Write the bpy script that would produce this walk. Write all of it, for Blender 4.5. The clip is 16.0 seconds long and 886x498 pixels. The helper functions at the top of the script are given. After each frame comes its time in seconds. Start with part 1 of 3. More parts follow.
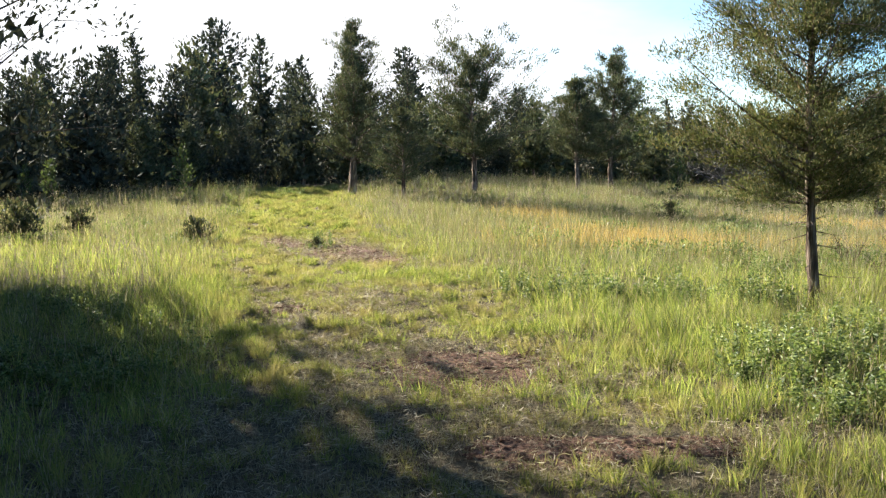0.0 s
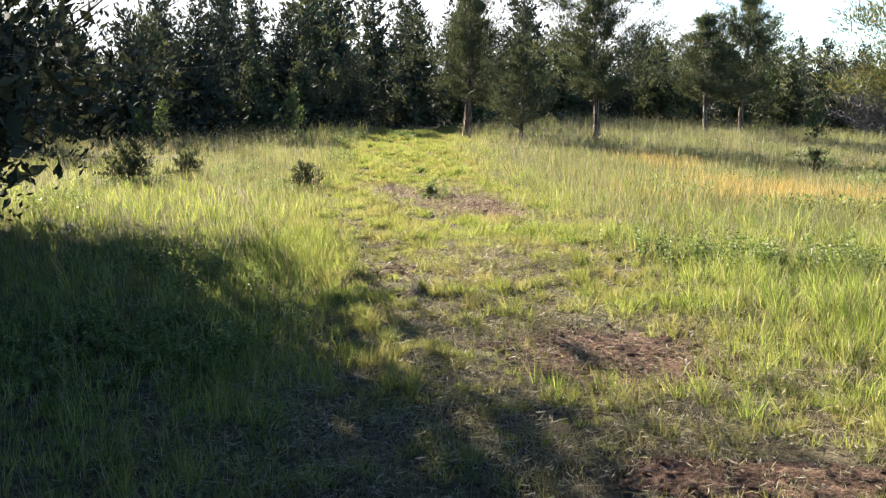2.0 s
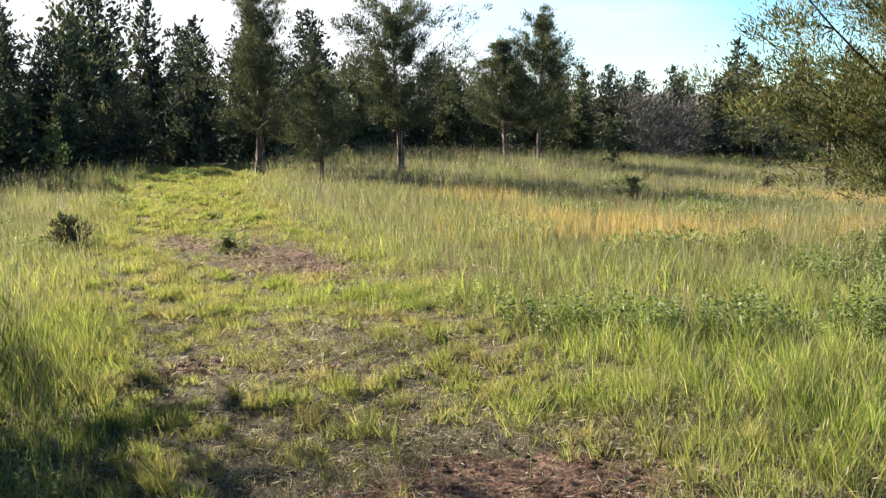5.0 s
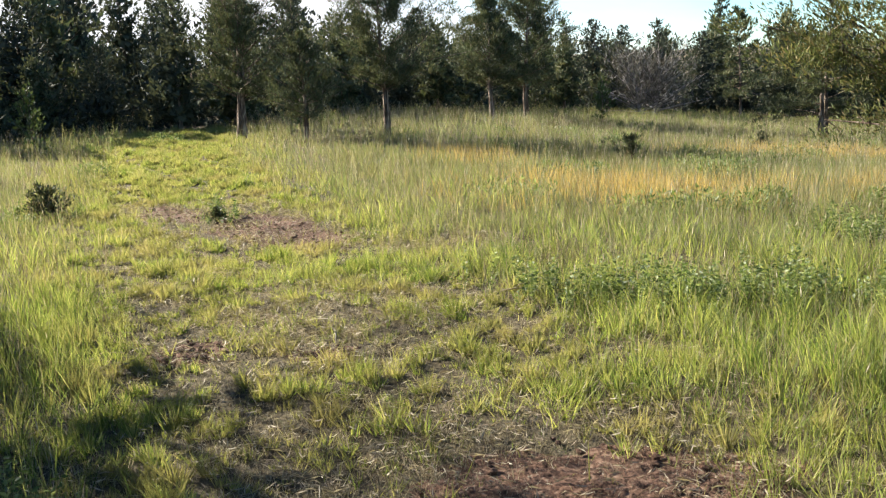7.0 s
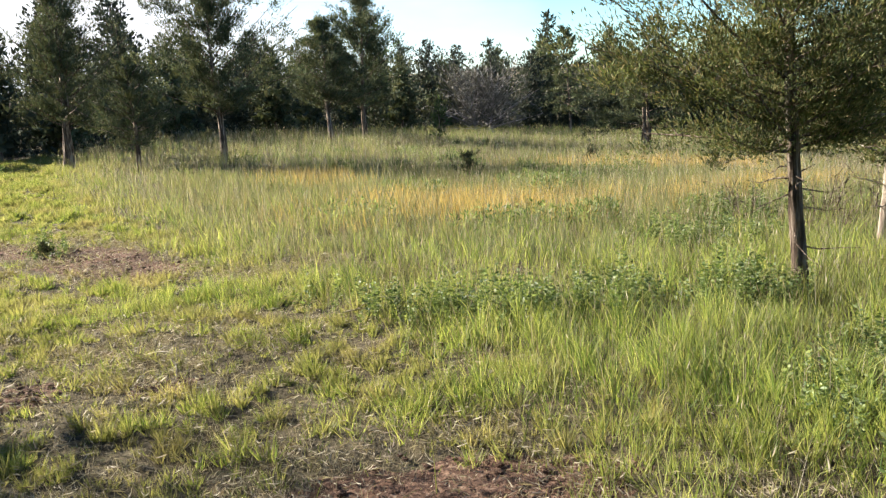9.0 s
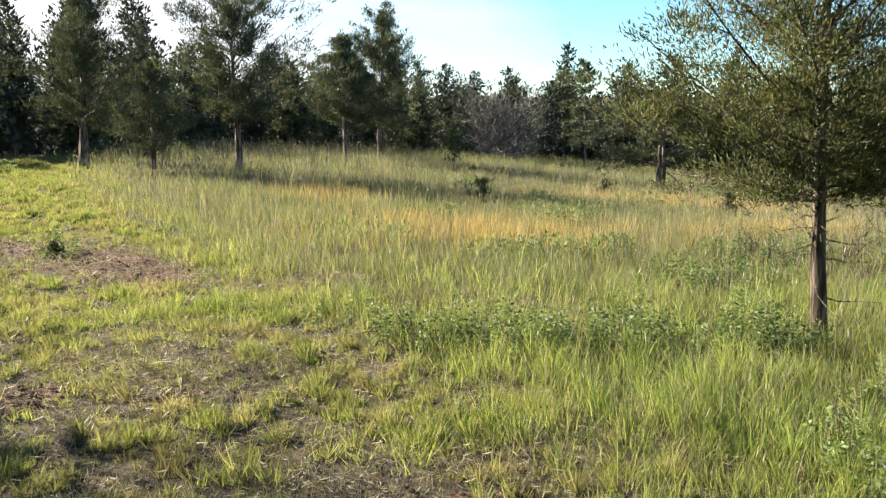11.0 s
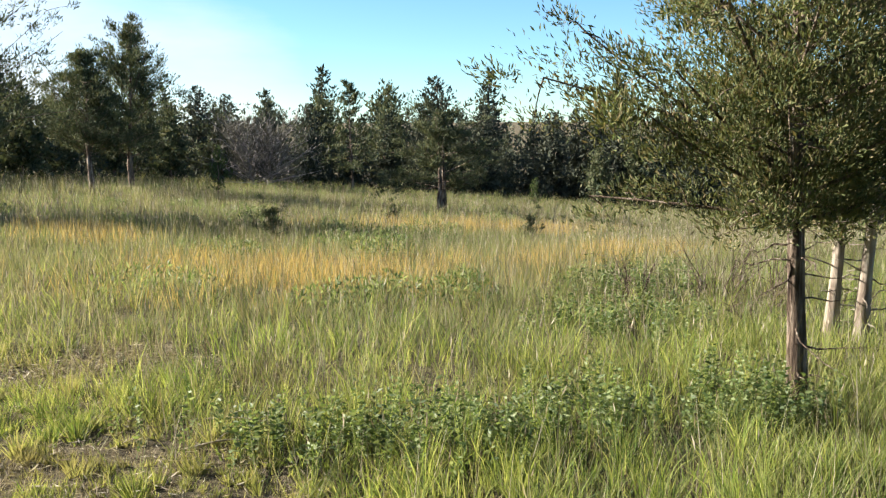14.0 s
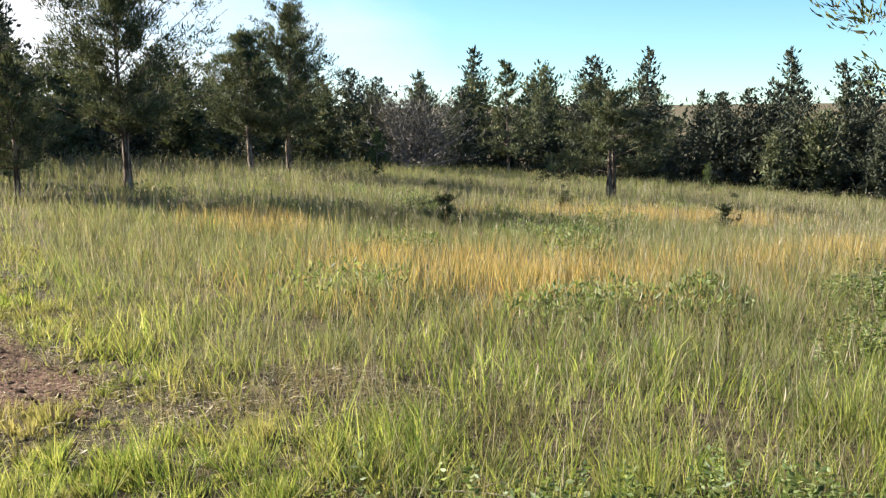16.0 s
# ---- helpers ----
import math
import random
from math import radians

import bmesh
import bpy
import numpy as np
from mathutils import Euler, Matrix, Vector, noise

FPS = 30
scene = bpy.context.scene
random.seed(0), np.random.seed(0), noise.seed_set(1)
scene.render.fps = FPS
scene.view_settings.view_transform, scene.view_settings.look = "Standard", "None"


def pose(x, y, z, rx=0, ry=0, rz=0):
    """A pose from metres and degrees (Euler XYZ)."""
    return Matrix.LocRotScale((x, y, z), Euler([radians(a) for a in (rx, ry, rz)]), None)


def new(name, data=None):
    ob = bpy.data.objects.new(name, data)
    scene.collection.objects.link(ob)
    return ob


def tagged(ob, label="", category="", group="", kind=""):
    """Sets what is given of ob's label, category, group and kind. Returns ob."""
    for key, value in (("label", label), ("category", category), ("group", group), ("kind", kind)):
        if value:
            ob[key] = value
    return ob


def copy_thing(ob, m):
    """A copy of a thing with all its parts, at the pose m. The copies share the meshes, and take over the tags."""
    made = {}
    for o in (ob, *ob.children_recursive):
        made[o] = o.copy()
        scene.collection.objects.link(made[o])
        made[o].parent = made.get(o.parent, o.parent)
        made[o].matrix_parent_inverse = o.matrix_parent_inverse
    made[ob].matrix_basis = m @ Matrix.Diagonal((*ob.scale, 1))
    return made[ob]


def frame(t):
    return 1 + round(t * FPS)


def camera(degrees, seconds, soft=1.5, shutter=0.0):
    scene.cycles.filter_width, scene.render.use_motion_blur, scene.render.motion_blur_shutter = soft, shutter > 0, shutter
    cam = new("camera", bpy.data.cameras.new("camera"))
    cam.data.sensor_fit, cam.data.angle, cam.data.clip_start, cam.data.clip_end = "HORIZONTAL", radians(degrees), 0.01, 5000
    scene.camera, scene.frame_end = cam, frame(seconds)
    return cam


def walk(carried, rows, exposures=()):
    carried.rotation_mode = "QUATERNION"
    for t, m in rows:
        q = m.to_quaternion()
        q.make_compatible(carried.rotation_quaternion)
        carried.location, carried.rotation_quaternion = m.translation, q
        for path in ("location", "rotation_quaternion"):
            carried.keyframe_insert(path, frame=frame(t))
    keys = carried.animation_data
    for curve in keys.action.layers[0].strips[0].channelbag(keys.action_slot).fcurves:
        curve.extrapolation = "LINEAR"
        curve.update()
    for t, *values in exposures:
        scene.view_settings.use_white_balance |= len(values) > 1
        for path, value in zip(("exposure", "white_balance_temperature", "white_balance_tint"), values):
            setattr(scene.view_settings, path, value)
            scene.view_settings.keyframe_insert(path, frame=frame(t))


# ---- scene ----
cam = camera(50.2, 16.0, soft=1.3)
# seconds, x, y, z, yaw, pitch, roll
ROWS = [
    (0.0, -0.034, 0.124, 1.480, -0.43, -7.10, 0.76),
    (0.5, -0.091, 0.439, 1.440, 1.74, -7.92, -0.27),
    (1.0, -0.185, 0.670, 1.474, 2.26, -9.05, 1.05),
    (1.5, -0.211, 0.781, 1.495, 6.54, -9.63, 1.53),
    (2.0, -0.182, 1.056, 1.479, 6.32, -10.54, 0.75),
    (2.5, -0.228, 1.529, 1.435, -0.28, -10.63, -0.34),
    (3.0, -0.260, 1.809, 1.439, -7.56, -10.10, -0.48),
    (3.5, -0.224, 2.166, 1.388, -10.22, -8.29, 0.45),
    (4.0, -0.237, 2.385, 1.414, -8.66, -8.96, 2.21),
    (4.5, -0.383, 2.638, 1.441, -9.63, -9.77, 0.86),
    (5.0, -0.500, 2.800, 1.465, -6.59, -9.05, 1.60),
    (7.5, -0.675, 3.346, 1.442, -9.41, -12.02, 3.38),
    (8.0, -0.644, 3.256, 1.455, -17.36, -11.66, 3.90),
    (10.5, -0.670, 3.265, 1.461, -17.16, -9.88, 2.40),
    (11.0, -0.687, 3.349, 1.464, -16.72, -9.36, -0.19),
    (11.5, -0.624, 3.674, 1.382, -13.83, -8.51, 2.35),
    (12.0, -0.647, 4.038, 1.358, -8.71, -9.01, 1.42),
    (12.5, -0.744, 4.423, 1.377, -9.34, -8.30, -1.47),
    (13.0, -0.650, 4.637, 1.375, -16.45, -7.14, 1.14),
    (13.5, -0.627, 4.814, 1.374, -26.49, -7.35, 0.12),
    (14.0, -0.715, 5.236, 1.341, -32.17, -7.81, 0.24),
    (14.5, -0.662, 5.511, 1.313, -31.02, -8.56, 1.99),
    (15.0, -0.585, 6.006, 1.280, -25.24, -8.12, 1.21),
    (15.5, -0.635, 6.345, 1.290, -23.76, -8.79, 0.60),
    (16.0, -0.624, 6.623, 1.274, -23.74, -8.72, 0.53),
]
EXPOSURES = [(0.0, 2.22), (1.0, 2.25), (2.5, 2.4), (3.5, 2.12), (5.0, 2.05), (8.0, 2.14), (11.0, 2.12), (13.0, 2.01), (16.0, 2.0)]
walk(cam, [(t, pose(x, y, z, 90 + pitch, roll, yaw)) for t, x, y, z, yaw, pitch, roll in ROWS], EXPOSURES)

# ---- sky and sun ----
SUN_LEFT, SUN_UP = 45.0, 27.0    # degrees to the left of straight ahead (+y), and above the horizon
az, el = radians(SUN_LEFT), radians(SUN_UP)
TO_SUN = Vector((-math.sin(az) * math.cos(el), math.cos(az) * math.cos(el), math.sin(el)))
world = bpy.data.worlds.new("sky")
scene.world = world
world.use_nodes = True
wn, wl = world.node_tree.nodes, world.node_tree.links
wn.clear()
sky = wn.new("ShaderNodeTexSky")
sky.sky_type, sky.sun_disc = "NISHITA", False
sky.sun_elevation, sky.sun_rotation = el, -az
sky.air_density, sky.dust_density, sky.ozone_density = 1.0, 0.1, 2.5
sky.altitude = 2000
wtex = wn.new("ShaderNodeTexCoord")
wmap = wn.new("ShaderNodeMapping")
wmap.inputs["Scale"].default_value = (1.0, 1.0, 3.2)
wnoise = wn.new("ShaderNodeTexNoise")
wnoise.inputs["Scale"].default_value = 2.2
wnoise.inputs["Detail"].default_value = 7
wnoise.inputs["Roughness"].default_value = 0.55
# thin white cloud, thickest low down on the sun's side
wdot = wn.new("ShaderNodeVectorMath")
wdot.operation = "DOT_PRODUCT"
wdot.inputs[1].default_value = (-math.sin(az), math.cos(az), -0.9)
wadd = wn.new("ShaderNodeMath")
wadd.operation = "MULTIPLY_ADD"
wadd.inputs[1].default_value = 0.55
wramp = wn.new("ShaderNodeValToRGB")
wramp.color_ramp.elements[0].position, wramp.color_ramp.elements[1].position = 0.60, 0.86
wmix = wn.new("ShaderNodeMixRGB")
wmix.inputs[2].default_value = (5.8, 5.95, 6.2, 1)
wback = wn.new("ShaderNodeBackground")
wback.inputs["Strength"].default_value = 0.05
wout = wn.new("ShaderNodeOutputWorld")
wl.new(wtex.outputs["Generated"], wmap.inputs["Vector"])
wl.new(wmap.outputs["Vector"], wnoise.inputs["Vector"])
wl.new(wtex.outputs["Generated"], wdot.inputs[0])
wl.new(wnoise.outputs["Fac"], wadd.inputs[0])
wl.new(wdot.outputs["Value"], wadd.inputs[2])
wl.new(wadd.outputs["Value"], wramp.inputs["Fac"])
wl.new(wramp.outputs["Color"], wmix.inputs[0])
wclear = wn.new("ShaderNodeMixRGB")     # clear deep blue air
wclear.blend_type = "MULTIPLY"
wclear.inputs[0].default_value = 1.0
wclear.inputs[2].default_value = (0.70, 0.93, 1.04, 1)
wl.new(sky.outputs["Color"], wclear.inputs[1])
wl.new(wclear.outputs["Color"], wmix.inputs[1])
wl.new(wmix.outputs["Color"], wback.inputs["Color"])
wl.new(wback.outputs["Background"], wout.inputs["Surface"])

sun_data = bpy.data.lights.new("sun", "SUN")
sun_data.energy, sun_data.angle, sun_data.color = 5.0, radians(0.55), (1.0, 0.94, 0.83)
sun = new("sun", sun_data)
sun.rotation_mode = "QUATERNION"
sun.rotation_quaternion = TO_SUN.to_track_quat("Z", "Y")


# ---- materials ----
def mix_rgb(nt, kind, fac, a, b):
    n = nt.nodes.new("ShaderNodeMixRGB")
    n.blend_type = kind
    for socket, value in zip(n.inputs, (fac, a, b)):
        if isinstance(value, bpy.types.NodeSocket):
            nt.links.new(value, socket)
        else:
            socket.default_value = value if isinstance(value, (int, float)) else (*value, 1)
    return n.outputs[0]


def noise_out(nt, scale, detail=4, rough=0.55, coord="Object", squash=None):
    tc = nt.nodes.new("ShaderNodeTexCoord")
    n = nt.nodes.new("ShaderNodeTexNoise")
    n.inputs["Scale"].default_value, n.inputs["Detail"].default_value, n.inputs["Roughness"].default_value = scale, detail, rough
    source = tc.outputs[coord]
    if squash:
        m = nt.nodes.new("ShaderNodeMapping")
        m.inputs["Scale"].default_value = squash
        nt.links.new(source, m.inputs["Vector"])
        source = m.outputs["Vector"]
    nt.links.new(source, n.inputs["Vector"])
    return n.outputs["Fac"]


def ramp(nt, fac, stops):
    n = nt.nodes.new("ShaderNodeValToRGB")
    while len(n.color_ramp.elements) < len(stops):
        n.color_ramp.elements.new(0.5)
    for e, (p, c) in zip(n.color_ramp.elements, stops):
        e.position, e.color = p, (*c, 1)
    nt.links.new(fac, n.inputs["Fac"])
    return n.outputs["Color"]


def blank(name):
    m = bpy.data.materials.new(name)
    m.use_nodes = True
    nt = m.node_tree
    nt.nodes.clear()
    return m, nt, nt.nodes.new("ShaderNodeOutputMaterial")


def leafy(name, colours, patch_scale=0.8, patch=(0.75, 1.2), through_light=0.45, rough=0.6, coord="Object", second=None, gloss=0.15):
    """Thin leaves: diffuse and gloss in front, light through from behind; tone varies from leaf to leaf and over broad patches."""
    m, nt, out = blank(name)
    geo = nt.nodes.new("ShaderNodeNewGeometry")
    stops = [(i / max(1, len(colours) - 1), c) for i, c in enumerate(colours)]
    base = ramp(nt, geo.outputs["Random Per Island"], stops)
    if second:
        tone, scale, amount = second
        where = ramp(nt, noise_out(nt, scale, 4, 0.62, coord), [(0.42, (0,) * 3), (0.66, (amount,) * 3)])
        base = mix_rgb(nt, "MIX", where, base, tone)
    broad = noise_out(nt, patch_scale, 3, 0.6, coord)
    shade = ramp(nt, broad, [(0.3, (patch[0],) * 3), (0.7, (patch[1],) * 3)])
    col = mix_rgb(nt, "MULTIPLY", 1.0, base, shade)
    p = nt.nodes.new("ShaderNodeBsdfPrincipled")
    p.inputs["Roughness"].default_value = rough
    p.inputs["Specular IOR Level"].default_value = gloss
    nt.links.new(col, p.inputs["Base Color"])
    tr = nt.nodes.new("ShaderNodeBsdfTranslucent")
    nt.links.new(mix_rgb(nt, "MULTIPLY", 1.0, col, (1.12, 1.08, 0.70)), tr.inputs["Color"])
    mx = nt.nodes.new("ShaderNodeMixShader")
    mx.inputs[0].default_value = through_light
    nt.links.new(p.outputs[0], mx.inputs[1])
    nt.links.new(tr.outputs[0], mx.inputs[2])
    nt.links.new(mx.outputs[0], out.inputs["Surface"])
    return m


def rough_surface(name, scale, stops, bump_scale, bump, roughness=0.95, squash=None, second=None):
    m, nt, out = blank(name)
    col = ramp(nt, noise_out(nt, scale, 6, 0.62, "Object", squash), stops)
    if second:
        col = mix_rgb(nt, "MULTIPLY", 1.0, col, ramp(nt, noise_out(nt, second, 3, 0.5), [(0.3, (0.72,) * 3), (0.72, (1.2,) * 3)]))
    p = nt.nodes.new("ShaderNodeBsdfPrincipled")
    p.inputs["Roughness"].default_value = roughness
    p.inputs["Specular IOR Level"].default_value = 0.15
    nt.links.new(col, p.inputs["Base Color"])
    b = nt.nodes.new("ShaderNodeBump")
    b.inputs["Strength"].default_value, b.inputs["Distance"].default_value = 0.8, bump
    nt.links.new(noise_out(nt, bump_scale, 6, 0.7, "Object", squash), b.inputs["Height"])
    nt.links.new(b.outputs["Normal"], p.inputs["Normal"])
    nt.links.new(p.outputs[0], out.inputs["Surface"])
    return m


MAT_GROUND = rough_surface("field_soil_and_thatch", 22.0, [(0.32, (0.040, 0.031, 0.019)), (0.46, (0.085, 0.068, 0.038)), (0.56, (0.16, 0.125, 0.075)), (0.68, (0.085, 0.082, 0.035))], 90, 0.06, second=2.4)
MAT_SOIL = rough_surface("bare_reddish_soil", 38.0, [(0.34, (0.030, 0.018, 0.013)), (0.47, (0.105, 0.057, 0.038)), (0.58, (0.205, 0.12, 0.08)), (0.72, (0.34, 0.24, 0.17))], 70, 0.06, second=3.5)
MAT_BARK = rough_surface("shaggy_cedar_bark", 9.0, [(0.36, (0.045, 0.032, 0.025)), (0.46, (0.11, 0.078, 0.058)), (0.54, (0.22, 0.165, 0.125)), (0.63, (0.42, 0.35, 0.28))], 30, 0.06, squash=(3.0, 3.0, 0.35))
MAT_BARK_PALE = rough_surface("peeling_pale_bark", 7.0, [(0.3, (0.11, 0.08, 0.06)), (0.46, (0.27, 0.215, 0.17)), (0.66, (0.52, 0.46, 0.38))], 30, 0.03, squash=(3.0, 3.0, 0.3))
MAT_TWIG = rough_surface("grey_dead_wood", 12.0, [(0.3, (0.16, 0.14, 0.135)), (0.6, (0.32, 0.29, 0.28)), (0.8, (0.46, 0.42, 0.40))], 40, 0.01)
MAT_CEDAR = leafy("cedar_foliage", [(0.050, 0.066, 0.040), (0.085, 0.104, 0.056), (0.125, 0.138, 0.074), (0.165, 0.155, 0.092)], 1.6, (0.55, 1.3), 0.16, rough=0.75, gloss=0.08)
MAT_CEDAR_NEAR = leafy("cedar_foliage_olive", [(0.055, 0.072, 0.034), (0.100, 0.122, 0.048), (0.155, 0.162, 0.066), (0.235, 0.185, 0.105)], 2.2, (0.6, 1.25), 0.26, rough=0.7, gloss=0.1)
MAT_DARK = leafy("dark_cedar_foliage", [(0.050, 0.060, 0.046), (0.080, 0.090, 0.062), (0.115, 0.122, 0.082)], 1.1, (0.65, 1.25), 0.13, rough=0.85, gloss=0.05)
# darker copy of the dark cedar green: backlit shade put into the colour
MAT_SHADED = leafy("shade_darkened_foliage", [(0.040, 0.046, 0.036), (0.064, 0.072, 0.053), (0.094, 0.100, 0.070)], 1.1, (0.65, 1.25), 0.08, rough=0.85, gloss=0.05)
MAT_BROAD = leafy("broadleaf_foliage", [(0.055, 0.08, 0.032), (0.085, 0.115, 0.044), (0.12, 0.15, 0.058)], 0.8, (0.75, 1.2), 0.25)
MAT_GREY_LEAF = leafy("grey_lichened_twigs", [(0.08, 0.076, 0.064), (0.125, 0.114, 0.096), (0.18, 0.162, 0.14)], 1.0, (0.8, 1.2), 0.1)
MAT_SHORT = leafy("short_turf_blades", [(0.08, 0.13, 0.03), (0.19, 0.25, 0.06), (0.30, 0.325, 0.09), (0.41, 0.375, 0.18)], 3.5, (0.62, 1.2), 0.5, second=((0.32, 0.26, 0.14), 1.7, 0.75))
MAT_TALL = leafy("tall_meadow_blades", [(0.06, 0.11, 0.03), (0.16, 0.235, 0.055), (0.30, 0.35, 0.09), (0.48, 0.47, 0.20)], 2.4, (0.55, 1.25), 0.52, second=((0.36, 0.32, 0.13), 0.9, 0.3))
MAT_OLIVE = leafy("olive_meadow_blades", [(0.10, 0.145, 0.06), (0.16, 0.21, 0.08), (0.22, 0.25, 0.105), (0.28, 0.265, 0.15), (0.17, 0.14, 0.10)], 1.5, (0.55, 1.22), 0.48, second=((0.27, 0.225, 0.12), 0.6, 0.5))
MAT_GOLD = leafy("golden_dry_blades", [(0.34, 0.235, 0.09), (0.42, 0.30, 0.125), (0.47, 0.37, 0.18)], 0.9, (0.8, 1.15), 0.45)
MAT_STRAW = leafy("dead_straw", [(0.15, 0.11, 0.085), (0.28, 0.23, 0.17), (0.38, 0.33, 0.25), (0.46, 0.41, 0.32)], 2.0, (0.75, 1.15), 0.3)
MAT_WEED = leafy("weed_leaves", [(0.060, 0.095, 0.034), (0.105, 0.150, 0.050), (0.17, 0.22, 0.075), (0.29, 0.33, 0.16)], 2.5, (0.65, 1.2), 0.45, rough=0.5, gloss=0.3)


# ---- mesh helpers ----
rng = np.random.default_rng(11)


def mesh_np(name, verts, tris, mat):
    me = bpy.data.meshes.new(name)
    me.vertices.add(len(verts))
    me.vertices.foreach_set("co", np.ascontiguousarray(verts, dtype=np.float32).ravel())
    me.loops.add(len(tris) * 3)
    me.loops.foreach_set("vertex_index", np.ascontiguousarray(tris, dtype=np.int32).ravel())
    me.polygons.add(len(tris))
    me.polygons.foreach_set("loop_start", np.arange(0, len(tris) * 3, 3, dtype=np.int32))
    me.polygons.foreach_set("loop_total", np.full(len(tris), 3, dtype=np.int32))
    me.materials.append(mat)
    me.update(calc_edges=True)
    return me


def smooth(a, b, x):
    t = np.clip((x - a) / (b - a), 0, 1)
    return t * t * (3 - 2 * t)


def ground_z(x, y):
    x, y = np.asarray(x, float), np.asarray(y, float)
    near = np.exp(-((x / 40) ** 2 + ((y - 10) / 40) ** 2))
    bumps = 0.022 * np.sin(1.7 * x + 0.6 * y + 0.4) * np.sin(1.3 * y - 0.5 * x) + 0.010 * np.sin(4.1 * x + 1.1) * np.sin(3.7 * y + 2.0)
    fall = 0.078 * np.clip(x - 0.5, 0, 28) * smooth(7, 19, y)
    return -0.06 * smooth(0, 7, y) - fall + bumps * near


def wob(x, y, s=1.0, k=0.0):
    """Cheap smooth noise, about -1 to 1."""
    x, y = x * s, y * s
    return (np.sin(1.9 * x + 0.7 * y + k) + np.sin(-0.8 * x + 2.3 * y + 1.7 + 2 * k) + np.sin(3.1 * x + 2.9 * y + 0.3 - k) + np.sin(4.3 * x - 3.7 * y + 2.1 + k)) / 3.0


def oval(x, y, cx, cy, rx, ry, turn=0.0, soft=0.35):
    """1 inside an uneven oval, 0 outside."""
    c, s = math.cos(radians(turn)), math.sin(radians(turn))
    u, v = ((x - cx) * c + (y - cy) * s) / rx, (-(x - cx) * s + (y - cy) * c) / ry
    d = np.sqrt(u * u + v * v) + 0.16 * wob(x, y, 2.2)
    return 1 - smooth(1 - soft, 1 + soft, d)


BARE = [(0.22, 6.15, 0.78, 0.62, 0), (0.75, 4.45, 0.75, 0.28, 0), (0.1, 3.3, 0.7, 0.5, 0), (-2.15, 13.3, 0.36, 0.85, 25), (-1.05, 12.0, 0.52, 1.2, 24),
        (-1.4, 8.3, 0.24, 0.2, 0), (-0.68, 8.05, 0.2, 0.13, 0)]
THATCH = [(-0.35, 6.75, 0.85, 0.62, 0), (-0.8, 8.5, 0.8, 0.9, 0), (0.35, 10.7, 0.8, 0.45, -30), (-0.2, 4.6, 1.6, 0.9, 0), (1.0, 5.9, 0.5, 0.35, 0), (-1.5, 12.6, 0.9, 1.3, 20), (1.5, 4.6, 0.45, 0.25, 0)]
GOLD = [(3.1, 13.6, 1.6, 1.4, 0), (1.85, 17.8, 0.7, 0.9, 0), (7.4, 13.9, 1.8, 0.7, 20), (9.5, 20.0, 2.5, 1.0, 0)]
# last two ovals: weeds of the shadow's edge, spread to darken the shaded grass
WEEDS = [(1.6, 8.5, 1.2, 0.34, -24), (2.2, 5.6, 0.42, 0.85, 0), (3.6, 9.9, 0.55, 0.45, 0), (2.7, 8.1, 0.4, 0.3, 0), (2.8, 6.5, 0.5, 0.5, 0), (0.95, 8.9, 0.25, 0.2, 0), (-3.55, 13.6, 0.35, 0.4, 0), (-6.3, 14.2, 0.7, 0.7, 0), (-1.6, 12.6, 0.12, 0.4, 0), (5.0, 11.2, 0.6, 0.5, 0), (-3.4, 8.3, 1.2, 0.5, -40), (-2.7, 6.0, 0.9, 0.7, 0)]


def any_of(x, y, ovals, soft=0.35):
    m = np.zeros_like(x)
    for cx, cy, rx, ry, turn in ovals:
        m = np.maximum(m, oval(x, y, cx, cy, rx, ry, turn, soft))
    return m


def track(x, y):
    """1 on the mown track, 0 off it."""
    c = np.interp(y, [0, 4, 6, 8.5, 12, 15, 18, 22, 27], [0.0, 0.1, -0.1, -0.7, -1.6, -2.2, -2.8, -3.3, -3.6])
    w = np.interp(y, [0, 5, 8, 12, 18, 27], [1.35, 1.3, 1.35, 1.15, 0.95, 1.0]) * (1 + 0.12 * wob(x, y, 0.9, 1.0))
    return 1 - smooth(0.65, 1.5, np.abs(x - c) / w)


def scatter(n, r0, r1, power=1.35, centre=(0.0, 0.6), a0=-72.0, a1=50.0):
    """Points of the meadow, thinner with distance."""
    a = np.radians(rng.uniform(a0, a1, n))
    r = r0 + (r1 - r0) * rng.random(n) ** power
    return centre[0] - np.sin(a) * r, centre[1] + np.cos(a) * r, r


def tufted(x, y, size, pull=0.5):
    """Draws scattered roots together into uneven tufts. Gives the new roots, each tuft's vigour (0 to 1), how far out in its tuft a blade stands, and which way is out."""
    wx, wy = x + 0.35 * size * wob(x, y, 0.9 / size, 0.7), y + 0.35 * size * wob(x, y, 0.9 / size, 2.9)
    i, j = np.floor(wx / size), np.floor(wy / size)
    h = [np.modf(np.abs(np.sin(i * a + j * b + c)) * 43758.55)[0] for a, b, c in ((12.99, 78.23, 0.1), (39.35, 11.14, 1.7), (73.16, 52.24, 3.1))]
    dx, dy = wx - (i + 0.5) * size, wy - (j + 0.5) * size
    out = np.clip(np.hypot(dx, dy) / (0.6 * size), 0, 1)
    nx = (i + 0.2 + 0.6 * h[0]) * size + dx * (1 - pull) + (x - wx)
    ny = (j + 0.2 + 0.6 * h[1]) * size + dy * (1 - pull) + (y - wy)
    return nx, ny, h[2], out, np.arctan2(dy, dx)


